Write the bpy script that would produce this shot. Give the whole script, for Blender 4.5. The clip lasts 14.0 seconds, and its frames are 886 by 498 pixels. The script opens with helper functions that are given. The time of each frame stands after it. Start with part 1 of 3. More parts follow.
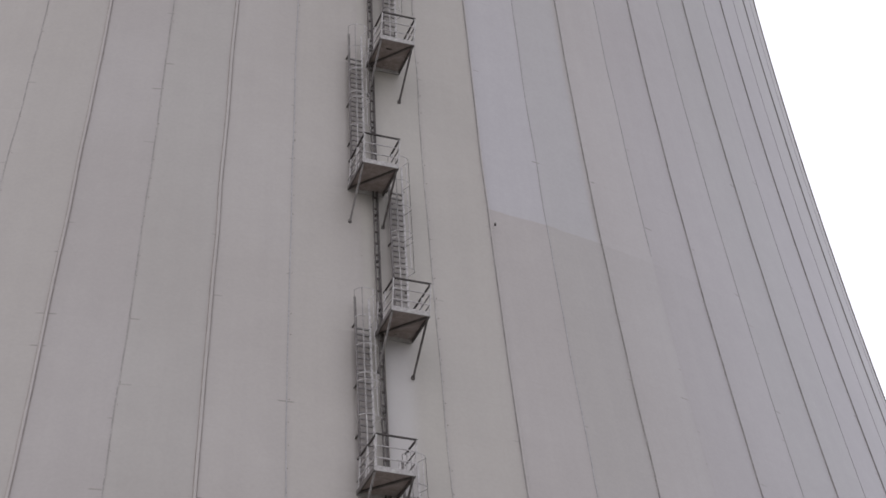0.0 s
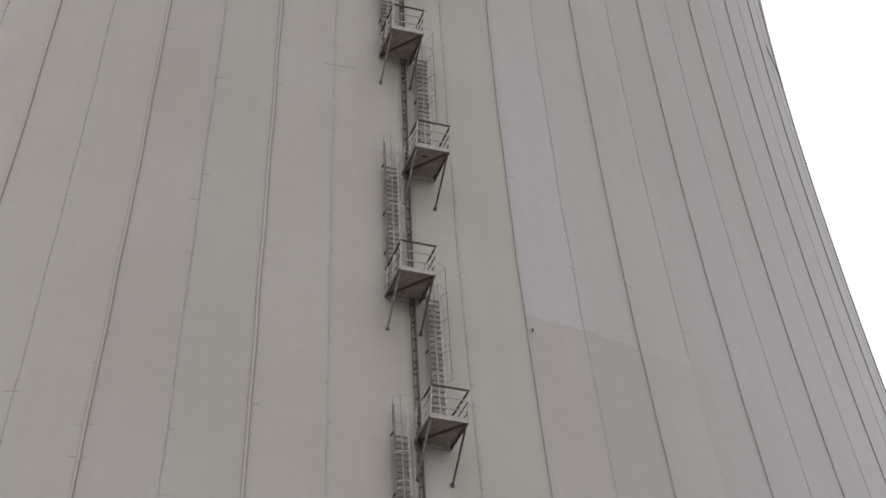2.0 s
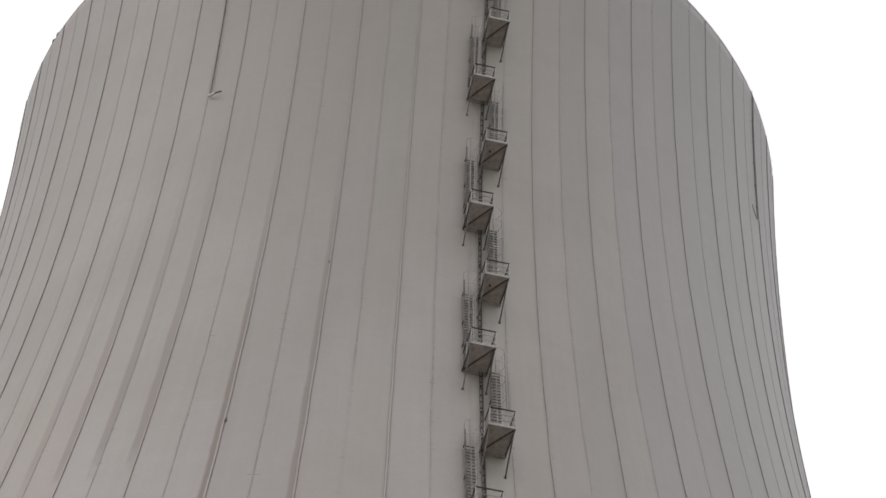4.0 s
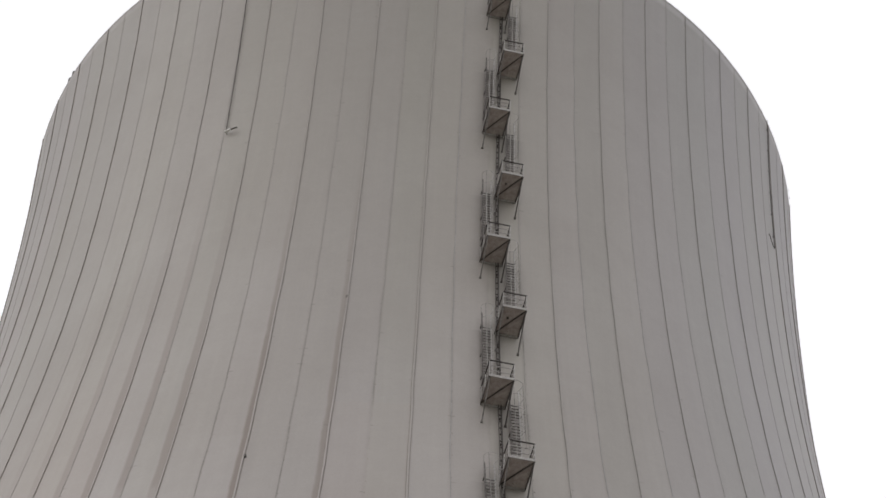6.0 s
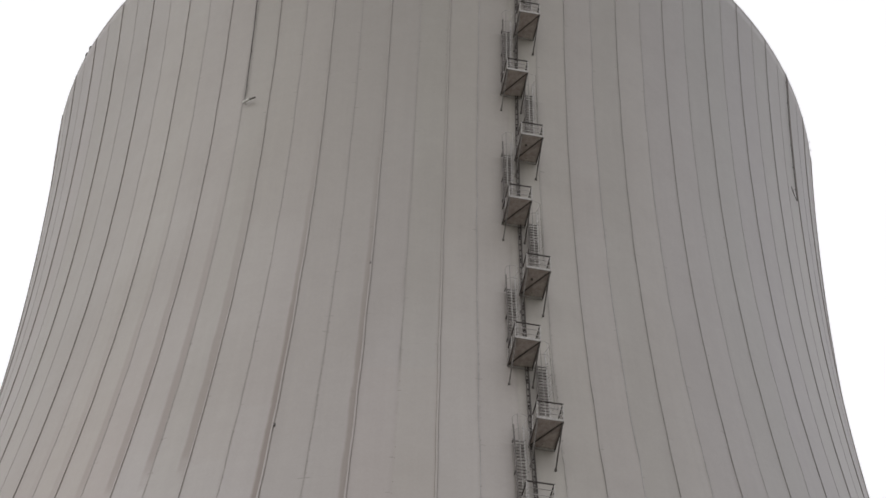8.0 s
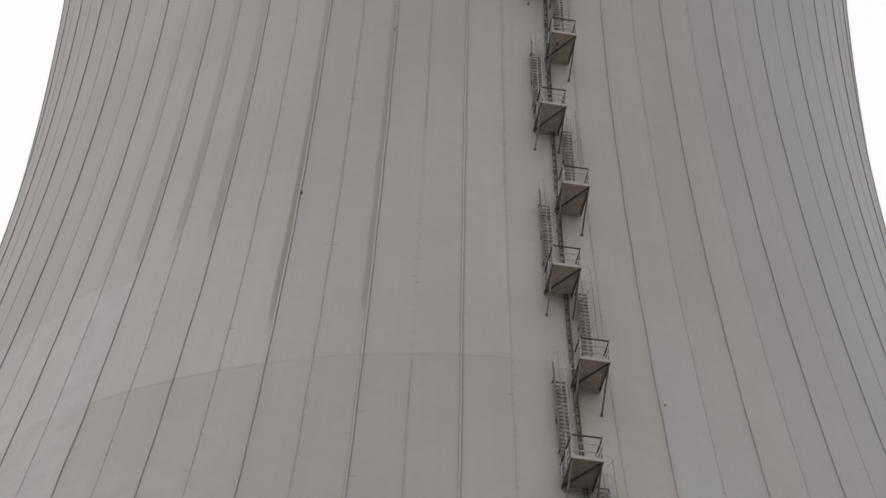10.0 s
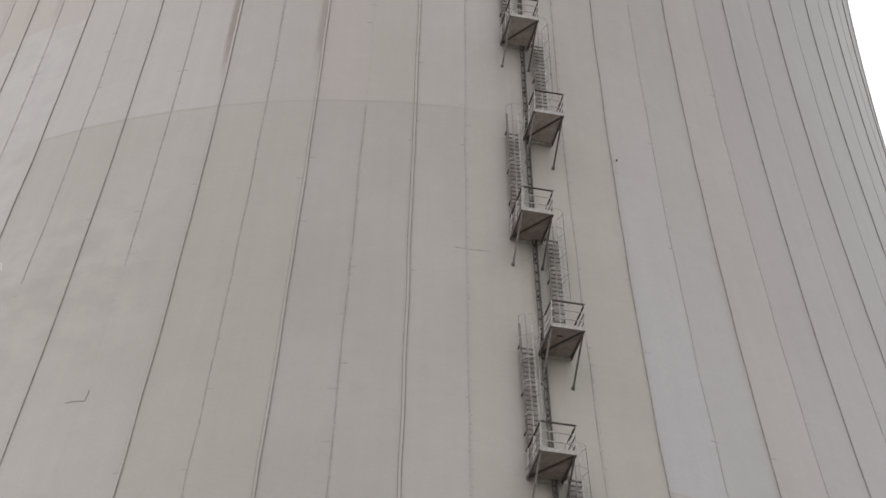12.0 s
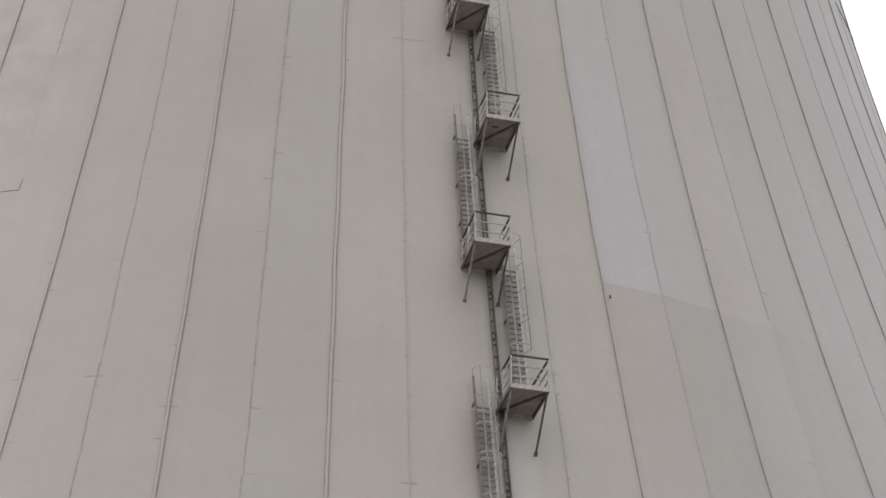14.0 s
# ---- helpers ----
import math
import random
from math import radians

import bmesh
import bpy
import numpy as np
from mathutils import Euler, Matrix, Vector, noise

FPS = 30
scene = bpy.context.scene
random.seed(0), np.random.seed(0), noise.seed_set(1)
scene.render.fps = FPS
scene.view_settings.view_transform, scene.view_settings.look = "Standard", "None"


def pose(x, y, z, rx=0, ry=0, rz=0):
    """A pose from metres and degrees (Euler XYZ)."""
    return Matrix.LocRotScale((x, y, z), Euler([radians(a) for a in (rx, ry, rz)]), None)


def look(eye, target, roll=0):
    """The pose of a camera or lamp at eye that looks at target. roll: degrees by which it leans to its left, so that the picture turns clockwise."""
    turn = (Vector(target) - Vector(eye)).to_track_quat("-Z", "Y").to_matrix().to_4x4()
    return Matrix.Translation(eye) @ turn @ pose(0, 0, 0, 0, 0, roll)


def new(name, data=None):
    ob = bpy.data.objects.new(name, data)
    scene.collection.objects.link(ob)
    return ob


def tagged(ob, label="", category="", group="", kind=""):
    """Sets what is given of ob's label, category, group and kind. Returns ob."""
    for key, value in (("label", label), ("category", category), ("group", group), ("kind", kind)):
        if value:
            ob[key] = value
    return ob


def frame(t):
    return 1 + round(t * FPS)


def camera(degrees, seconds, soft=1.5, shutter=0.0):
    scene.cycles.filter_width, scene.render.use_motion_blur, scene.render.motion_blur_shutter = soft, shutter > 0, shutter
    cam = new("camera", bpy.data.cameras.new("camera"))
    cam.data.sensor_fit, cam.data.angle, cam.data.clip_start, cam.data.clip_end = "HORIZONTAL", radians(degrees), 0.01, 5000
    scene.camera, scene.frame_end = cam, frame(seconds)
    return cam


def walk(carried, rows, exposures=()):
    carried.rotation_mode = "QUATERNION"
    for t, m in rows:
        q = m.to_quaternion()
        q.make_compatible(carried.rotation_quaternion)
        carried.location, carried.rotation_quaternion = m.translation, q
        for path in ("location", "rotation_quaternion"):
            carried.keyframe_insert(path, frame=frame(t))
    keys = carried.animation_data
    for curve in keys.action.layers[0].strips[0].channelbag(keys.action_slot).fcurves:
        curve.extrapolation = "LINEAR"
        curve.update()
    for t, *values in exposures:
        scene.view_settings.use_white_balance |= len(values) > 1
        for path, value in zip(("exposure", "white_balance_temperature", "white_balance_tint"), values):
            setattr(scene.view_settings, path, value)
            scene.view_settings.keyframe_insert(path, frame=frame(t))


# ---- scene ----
def aim(yaw, pitch, roll):
    """The hand-held camera's pose: degrees to the right of north, up, and leaning left."""
    a, b = radians(yaw), radians(pitch)
    way = Vector((math.sin(a) * math.cos(b), math.cos(a) * math.cos(b), math.sin(b)))
    return look(EYE, EYE + way, roll)


EYE = Vector((0.0, -91.62, 1.6))
cam = camera(24.46, 14.0, soft=1.6)
PATH = [
    (0.0, 8.006, 29.385, 2.039), (0.2, 7.714, 30.42, 1.904), (0.5, 7.383, 31.292, 1.789),
    (1.0, 7.185, 31.416, 1.949), (1.5, 6.971, 31.474, 1.896), (2.0, 6.672, 32.332, 2.025),
    (2.2, 6.593, 33.682, 1.212), (2.5, 6.297, 36.91, -0.647), (2.7, 6.034, 38.819, -0.012),
    (3.0, 4.999, 43.159, 0.58), (3.2, 3.674, 46.212, 1.542), (3.5, 2.801, 48.679, 2.425),
    (3.7, 2.572, 50.357, 2.748), (5.8, 1.488, 51.962, 3.133), (6.0, 1.46, 51.859, 2.957),
    (6.5, 1.295, 51.527, 2.816), (7.0, 1.084, 51.184, 2.116), (9.3, 0.01, 48.919, 1.969),
    (9.5, -0.066, 47.398, 1.881), (10.0, -0.239, 44.247, 1.877), (10.5, -0.211, 41.601, 2.048),
    (11.0, 0.942, 39.974, 1.671), (11.5, 1.136, 38.616, 1.841), (12.0, 1.817, 37.275, 2.306),
    (12.5, 2.504, 36.171, 2.04), (13.0, 3.217, 34.849, 1.248), (13.5, 3.62, 32.419, 1.041),
    (14.0, 4.228, 31.467, 1.154)]
LIGHTING = [(0.0, -0.2, 6150, 15.5), (0.3, -0.32, 6200, 15), (0.6, -0.37, 6350, 13), (1.0, -0.42, 6420, 11.5), (1.5, -0.36, 6500, 10.5), (1.8, -0.34, 6500, 10.5),
            (2.2, -0.18, 6500, 10), (2.5, -0.12, 6500, 10), (3.0, -0.16, 6500, 10), (3.5, -0.33, 6500, 10), (3.7, -0.36, 6500, 10),
            (5.8, -0.4, 6500, 10), (7.2, -0.42, 6500, 10), (9.3, -0.42, 6500, 10), (10.0, -0.47, 6500, 10), (10.5, -0.39, 6500, 10), (10.9, -0.23, 6500, 10),
            (11.5, -0.13, 6500, 10), (12.5, -0.12, 6500, 9.5), (13.0, -0.15, 6500, 9.5), (13.5, -0.07, 6500, 9.5), (14.0, -0.06, 6500, 9.5)]
walk(cam, [(t, aim(*turn)) for t, *turn in PATH], LIGHTING)

# ---- world and light: a bright overcast sky, soft glow from the left behind the camera ----
SUN_AZ, SUN_EL = radians(-113), radians(36)   # azimuth from +y, clockwise
world = bpy.data.worlds.new("overcast")
scene.world = world
world.use_nodes = True
wn, wl = world.node_tree.nodes, world.node_tree.links
wn.clear()
sky = wn.new("ShaderNodeTexSky")
sky.sky_type, sky.sun_disc, sky.sun_elevation, sky.sun_rotation = "NISHITA", False, SUN_EL, SUN_AZ
dim = wn.new("ShaderNodeMix")
dim.data_type = "RGBA"
dim.blend_type = "MIX"
dim.inputs[0].default_value = 0.985
wl.new(sky.outputs[0], dim.inputs[6])
dim.inputs[7].default_value = (1.0, 0.985, 0.995, 1)
back = wn.new("ShaderNodeBackground")
back.inputs[1].default_value = 1.36
wl.new(dim.outputs[2], back.inputs[0])
out = wn.new("ShaderNodeOutputWorld")
wl.new(back.outputs[0], out.inputs[0])

sun_data = bpy.data.lights.new("sun", "SUN")
sun_data.energy, sun_data.angle, sun_data.color = 0.6, radians(40), (1.0, 0.94, 0.88)
sun = new("sun", sun_data)
sun_way = Vector((math.sin(SUN_AZ) * math.cos(SUN_EL), math.cos(SUN_AZ) * math.cos(SUN_EL), math.sin(SUN_EL)))
sun.matrix_world = look(sun_way * 300, Vector((0, 0, 0)))

# ---- the tower's form ----
THROAT, THROAT_Z, LOW, HIGH, TOP = 26.25, 94.5, 67.17, 84.73, 118.02
STAIR, BAYS = 0.1512, 48
FLOOR_0, STOREY = 29.94, 6.0          # the lowest platform but one, and the height between platforms
BAY = 2 * math.pi / BAYS


def radius(z):
    b = LOW if z < THROAT_Z else HIGH
    return THROAT * math.sqrt(1 + ((z - THROAT_Z) / b) ** 2) + 0.0004 * max(0.0, 46.0 - z) ** 2


def on_shell(k, z, proud=0.0, side=0.0):
    """A point by bay number (0 at the ladder), height, distance from the concrete and along it."""
    a = STAIR + k * BAY
    q = radius(z) + proud
    return Vector((q * math.sin(a) + side * math.cos(a), -q * math.cos(a) + side * math.sin(a), z))


# ---- materials ----
class Nodes:
    def __init__(self, name, rough=0.8, metal=0.0):
        self.mat = bpy.data.materials.new(name)
        self.mat.use_nodes = True
        self.n, self.l = self.mat.node_tree.nodes, self.mat.node_tree.links
        self.b = self.n["Principled BSDF"]
        self.b.inputs["Roughness"].default_value = rough
        self.b.inputs["Metallic"].default_value = metal
        self.b.inputs["Specular IOR Level"].default_value = 0.3
        self.co = self.n.new("ShaderNodeTexCoord").outputs["Object"]

    def put(self, socket, value):
        if isinstance(value, (int, float)):
            socket.default_value = value
        elif isinstance(value, tuple):
            socket.default_value = (*value, 1) if len(value) == 3 and socket.type == "RGBA" else value
        else:
            self.l.new(value, socket)

    def math(self, op, a, b=0.0, c=0.0):
        m = self.n.new("ShaderNodeMath")
        m.operation = op
        for s, v in zip(m.inputs, (a, b, c)):
            self.put(s, v)
        return m.outputs[0]

    def noise(self, scale, detail=4.0, rough=0.6, co=None):
        t = self.n.new("ShaderNodeTexNoise")
        self.put(t.inputs["Vector"], self.co if co is None else co)
        self.put(t.inputs["Scale"], scale)
        self.put(t.inputs["Detail"], detail)
        self.put(t.inputs["Roughness"], rough)
        return t.outputs["Fac"]

    def ramp(self, v, lo, hi, a=0.0, b=1.0):
        m = self.n.new("ShaderNodeMapRange")
        m.interpolation_type = "SMOOTHSTEP"
        for s, x in zip(m.inputs, (v, lo, hi, a, b)):
            self.put(s, x)
        return m.outputs[0]

    def mix(self, f, a, b, blend="MIX"):
        m = self.n.new("ShaderNodeMix")
        m.data_type, m.blend_type = "RGBA", blend
        self.put(m.inputs[0], f)
        self.put(m.inputs[6], a)
        self.put(m.inputs[7], b)
        return m.outputs[2]

    def vec(self, x, y, z):
        m = self.n.new("ShaderNodeCombineXYZ")
        for s, v in zip(m.inputs, (x, y, z)):
            self.put(s, v)
        return m.outputs[0]

    def white(self, v):
        m = self.n.new("ShaderNodeTexWhiteNoise")
        m.noise_dimensions = "1D"
        self.put(m.inputs["W"], v)
        return m.outputs["Value"]

    def bump(self, height, strength, distance):
        m = self.n.new("ShaderNodeBump")
        self.put(m.inputs["Height"], height)
        m.inputs["Strength"].default_value, m.inputs["Distance"].default_value = strength, distance
        self.l.new(m.outputs[0], self.b.inputs["Normal"])

    def colour(self, c):
        self.put(self.b.inputs["Base Color"], c)
        return self.mat


def concrete_paint(name, shell):
    g = Nodes(name, 0.55)
    g.b.inputs["Specular IOR Level"].default_value = 0.5
    s = g.n.new("ShaderNodeSeparateXYZ")
    g.l.new(g.co, s.inputs[0])
    x, y, z = s.outputs
    # bay number from the angle round the axis
    bay = g.math("DIVIDE", g.math("SUBTRACT", g.math("ARCTAN2", x, g.math("MULTIPLY", y, -1.0)), STAIR), BAY)
    flat = g.vec(g.math("MULTIPLY", bay, 4.0), z, 0.0)
    big = g.noise(0.10, 3, 0.55, flat)
    mid = g.noise(0.7, 5, 0.6, flat)
    fine = g.noise(9.0, 3, 0.6)
    streak = g.noise(1.0, 5, 0.6, g.vec(g.math("MULTIPLY", bay, 9.0), g.math("MULTIPLY", z, 0.07), 3.0))
    cloth = g.noise(1.0, 4, 0.6, g.vec(g.math("MULTIPLY", bay, 5.0), g.math("MULTIPLY", z, 1.6), 7.0))
    c = g.mix(g.ramp(big, 0.3, 0.7), (0.319, 0.297, 0.277), (0.346, 0.326, 0.308))
    # the painted zones: above the upper lift line it is paler and warmer, between ribs on the lee side bluish
    edge = g.math("ADD", z, g.math("MULTIPLY", g.math("SUBTRACT", mid, 0.5), 0.25))
    upper = g.math("MULTIPLY", g.ramp(edge, 55.45, 55.55), g.ramp(bay, -6.2, -5.9))
    upper = g.math("MULTIPLY", upper, g.ramp(bay, 0.6, -0.35))
    upper = g.math("MULTIPLY", upper, g.ramp(z, 90.0, 60.0))
    c = g.mix(g.math("MULTIPLY", upper, g.ramp(big, 0.3, 0.65, 0.4, 0.7)), c, (0.378, 0.354, 0.344))
    cool = g.math("MULTIPLY", upper, g.math("MULTIPLY", g.ramp(bay, -2.6, -3.6), g.ramp(z, 68.0, 60.0)))
    c = g.mix(g.math("MULTIPLY", cool, 0.3), c, (0.376, 0.362, 0.365))
    # dark line along the lift edge, and a lower lift on the weather side alone
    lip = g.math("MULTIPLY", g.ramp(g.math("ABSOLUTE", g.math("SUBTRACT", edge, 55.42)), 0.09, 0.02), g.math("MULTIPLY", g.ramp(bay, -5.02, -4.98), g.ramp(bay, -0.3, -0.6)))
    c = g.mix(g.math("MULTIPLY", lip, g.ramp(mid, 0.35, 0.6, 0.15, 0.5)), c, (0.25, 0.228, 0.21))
    lower = g.math("MULTIPLY", g.math("MULTIPLY", g.ramp(edge, 46.32, 46.4), g.ramp(z, 55.4, 47.0)), g.ramp(bay, -3.1, -3.3))
    c = g.mix(g.math("MULTIPLY", lower, 0.22), c, (0.372, 0.352, 0.338))
    rosy = g.math("MULTIPLY", g.math("MULTIPLY", g.ramp(edge, 55.4, 55.6), g.ramp(edge, 71.25, 71.15)),
                  g.math("MULTIPLY", g.ramp(bay, -2.02, -1.98), g.ramp(bay, -0.98, -1.02)))
    c = g.mix(g.math("MULTIPLY", rosy, g.ramp(z, 72.0, 58.0, 0.15, 0.27)), c, (0.385, 0.335, 0.306))
    # patches of cleaner paint, one top edge for each half bay
    half_bay = g.math("FLOOR", g.math("MULTIPLY", bay, 2.0))
    top_edge = g.math("ADD", 57.0, g.math("MULTIPLY", g.white(g.math("ADD", half_bay, 12.5)), 13.0))
    clean = g.math("MULTIPLY", g.ramp(g.math("SUBTRACT", edge, top_edge), 0.1, -0.1), g.ramp(edge, 55.45, 55.55))
    clean = g.math("MULTIPLY", clean, g.math("MULTIPLY", g.ramp(bay, -2.02, -2.6), g.ramp(bay, -10.0, -8.0)))
    c = g.mix(g.math("MULTIPLY", clean, 0.14), c, (0.395, 0.38, 0.374))
    edge = g.math("SUBTRACT", edge, g.math("MULTIPLY", g.math("SUBTRACT", g.white(g.math("ADD", half_bay, 3.5)), 0.5), 2.2))
    far = g.ramp(bay, -4.98, -5.02)
    pale = g.math("MULTIPLY", g.math("MULTIPLY", g.ramp(edge, 64.1, 63.9), g.ramp(z, 44.0, 48.0)), far)
    c = g.mix(g.math("MULTIPLY", pale, g.ramp(mid, 0.35, 0.65, 0.55, 0.75)), c, (0.386, 0.374, 0.377))
    warm = g.math("MULTIPLY", g.math("MULTIPLY", g.ramp(edge, 63.9, 64.1), g.ramp(z, 84.0, 66.0)), far)
    c = g.mix(g.math("MULTIPLY", warm, 0.5), c, (0.360, 0.316, 0.294))
    edge = g.math("ADD", z, g.math("MULTIPLY", g.math("SUBTRACT", mid, 0.5), 0.25))
    patch = g.math("MULTIPLY", g.math("MULTIPLY", g.ramp(edge, 36.4, 36.5), g.ramp(z, 66.0, 40.0)), g.ramp(bay, 0.985, 1.015))
    first = g.math("MULTIPLY", patch, g.ramp(bay, 1.98, 1.92))
    c = g.mix(g.math("MULTIPLY", patch, 0.38), c, (0.392, 0.364, 0.352))
    c = g.mix(g.math("MULTIPLY", first, g.ramp(bay, 1.48, 1.52, 0.85, 0.65)), c, (0.368, 0.361, 0.370))
    # older, yellower coats in three strips of the lower wall
    strip_a = g.math("MULTIPLY", g.ramp(bay, -3.01, -2.99), g.ramp(bay, -1.99, -2.01))
    strip_b = g.math("MULTIPLY", g.ramp(bay, -0.53, -0.47), g.ramp(bay, 1.0, 0.97))
    older = g.math("MULTIPLY", g.math("MAXIMUM", strip_a, strip_b), g.ramp(edge, 57.0, 54.0, 0.35, 1.0))
    c = g.mix(g.math("MULTIPLY", older, 0.48), c, (0.345, 0.327, 0.287))
    high = g.math("MULTIPLY", g.ramp(z, 80.0, 98.0), g.math("MULTIPLY", g.ramp(bay, -5.5, -3.5), g.ramp(bay, 1.6, -0.2)))
    c = g.mix(g.math("MULTIPLY", high, 0.6), c, (0.302, 0.283, 0.256))
    # cooler tone of the side away from the sun, put into the colour
    lee = g.ramp(bay, 0.8, 5.0)
    c = g.mix(g.math("MULTIPLY", lee, 0.65), c, (0.353, 0.343, 0.355))
    # paler low down on that side
    lee_low = g.math("MULTIPLY", lee, g.ramp(z, 52.0, 38.0))
    c = g.mix(g.math("MULTIPLY", lee_low, 0.5), c, (0.392, 0.381, 0.388))
    # one tone for each half bay
    half = g.white(g.math("ADD", half_bay, 40.5))
    c = g.mix(1.0, c, g.vec(g.ramp(half, 0, 1, 0.963, 1.03), g.ramp(half, 0, 1, 0.965, 1.03), g.ramp(half, 0, 1, 0.97, 1.028)), "MULTIPLY")
    hue = g.white(g.math("ADD", half_bay, 71.5))
    c = g.mix(1.0, c, g.vec(g.ramp(hue, 0, 1, 0.997, 1.005), g.ramp(hue, 0, 1, 1.004, 0.997), g.ramp(hue, 0, 1, 0.99, 1.008)), "MULTIPLY")
    # darker towards the rim, uneven along the streaks
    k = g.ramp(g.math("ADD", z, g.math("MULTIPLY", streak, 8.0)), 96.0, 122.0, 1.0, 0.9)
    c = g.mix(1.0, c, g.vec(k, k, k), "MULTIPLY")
    # rain streaks, washed cloth-like mottling, grain
    for v, lo, hi, a, b in ((streak, 0.35, 0.7, 0.982, 1.012), (mid, 0.3, 0.7, 0.986, 1.012), (cloth, 0.35, 0.65, 0.99, 1.008), (fine, 0.3, 0.7, 0.98, 1.02)):
        k = g.ramp(v, lo, hi, a, b)
        c = g.mix(1.0, c, g.vec(k, k, k), "MULTIPLY")
    # lumpy repaired strip low on the weather side
    lump = g.noise(1.0, 3, 0.5, g.vec(g.math("MULTIPLY", bay, 3.2), g.math("MULTIPLY", z, 0.75), 21.0))
    where = g.math("MULTIPLY", g.math("MULTIPLY", g.ramp(z, 39.0, 44.0), g.ramp(z, 53.0, 47.0)), g.ramp(bay, -2.9, -3.6))
    where = g.math("MAXIMUM", where, g.math("MULTIPLY", pale, 0.6))
    k = g.math("ADD", 1.0, g.math("MULTIPLY", where, g.ramp(lump, 0.35, 0.65, -0.055, 0.05)))
    c = g.mix(1.0, c, g.vec(k, k, k), "MULTIPLY")
    if shell:
        # brown run-off beside the ribs
        place = g.math("FRACT", bay)
        n2 = g.noise(1.0, 4, 0.6, g.vec(g.math("MULTIPLY", bay, 3.0), g.math("MULTIPLY", z, 0.35), 1.0))
        p2 = g.math("FRACT", g.math("MULTIPLY", bay, 2.0))
        outer = g.ramp(bay, -4.05, -4.15)
        low = g.ramp(bay, -3.2, -3.9, 58.0, 65.0)
        wide = g.math("ADD", g.math("MULTIPLY", n2, 0.07), g.ramp(bay, -3.2, -3.6, 0.865, 0.815))
        at_rib = g.ramp(place, wide, g.math("ADD", wide, 0.045))
        at_half = g.math("MULTIPLY", g.ramp(p2, g.math("SUBTRACT", wide, 0.14), g.math("SUBTRACT", wide, 0.02)), outer)
        run = g.math("MULTIPLY", g.math("MAXIMUM", at_rib, at_half), g.ramp(g.math("ADD", z, g.math("MULTIPLY", n2, 5.0)), g.math("ADD", low, 1.5), g.math("ADD", low, 4.5)))
        run = g.math("MULTIPLY", run, g.ramp(z, 96.0, 70.0))
        run = g.math("MULTIPLY", run, g.math("MULTIPLY", g.ramp(bay, -8.0, -5.6), g.ramp(bay, -1.4, -2.0)))
        run = g.math("MULTIPLY", run, g.ramp(bay, -6.6, -4.6, 0.35, 1.0))
        c = g.mix(g.math("MULTIPLY", run, g.math("MULTIPLY", g.ramp(bay, -2.7, -2.3, 1.0, 0.75), g.ramp(bay, -3.4, -3.8, 0.88, 0.62))), c, (0.214, 0.177, 0.156))
        # the same, narrower, at every seam
        thin = g.math("MAXIMUM", g.ramp(p2, 0.90, 1.0), g.ramp(p2, 0.07, 0.0))
        thin = g.math("MULTIPLY", thin, g.ramp(n2, 0.3, 0.75))
        c = g.mix(g.math("MULTIPLY", thin, g.ramp(z, 58.0, 70.0, 0.16, 0.5)), c, (0.231, 0.210, 0.192))
        # short open lift joints next to the seams
        lift = g.math("ABSOLUTE", g.math("SUBTRACT", g.math("FRACT", g.math("DIVIDE", z, 1.25)), 0.5))
        rowid = g.math("ADD", g.math("FLOOR", g.math("DIVIDE", z, 1.25)), g.math("MULTIPLY", g.math("FLOOR", g.math("MULTIPLY", bay, 2.0)), 37.0))
        reach = g.math("MULTIPLY", g.math("SUBTRACT", g.white(rowid), 0.5), 0.36)
        from_seam = g.math("ABSOLUTE", g.math("SUBTRACT", p2, g.math("ROUND", g.white(g.math("ADD", rowid, 0.37)))))
        dash = g.math("MULTIPLY", g.ramp(lift, 0.028, 0.012), g.ramp(g.math("SUBTRACT", reach, from_seam), 0.0, 0.05))
        c = g.mix(g.math("MULTIPLY", dash, g.ramp(mid, 0.4, 0.6, 0.25, 0.8)), c, (0.196, 0.179, 0.164))
        whole = g.math("MULTIPLY", g.ramp(lift, 0.02, 0.0), g.ramp(mid, 0.5, 0.72))
        c = g.mix(g.math("MULTIPLY", whole, 0.2), c, (0.210, 0.193, 0.178))
        # darker round the ladder way: a soft halo, and a strip behind each flight
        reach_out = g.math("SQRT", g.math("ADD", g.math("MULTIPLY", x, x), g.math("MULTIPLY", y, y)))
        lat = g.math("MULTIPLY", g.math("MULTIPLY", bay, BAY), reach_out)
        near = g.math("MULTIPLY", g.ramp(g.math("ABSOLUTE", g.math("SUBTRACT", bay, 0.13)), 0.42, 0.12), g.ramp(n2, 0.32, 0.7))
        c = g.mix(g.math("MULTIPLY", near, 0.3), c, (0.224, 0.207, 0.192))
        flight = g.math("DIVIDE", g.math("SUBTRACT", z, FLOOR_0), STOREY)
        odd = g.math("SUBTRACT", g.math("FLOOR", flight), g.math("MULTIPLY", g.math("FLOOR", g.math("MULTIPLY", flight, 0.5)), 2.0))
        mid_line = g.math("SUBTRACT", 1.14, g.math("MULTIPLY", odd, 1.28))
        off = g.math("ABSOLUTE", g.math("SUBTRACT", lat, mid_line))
        band = g.math("ADD", g.math("MULTIPLY", g.ramp(off, 0.36, 0.22), 0.6), g.math("MULTIPLY", g.ramp(off, 1.1, 0.15), g.ramp(z, 55.0, 85.0, 0.22, 0.38)))
        c = g.mix(g.math("MULTIPLY", band, g.ramp(n2, 0.25, 0.65, 0.5, 1.0)), c, (0.19, 0.172, 0.158))
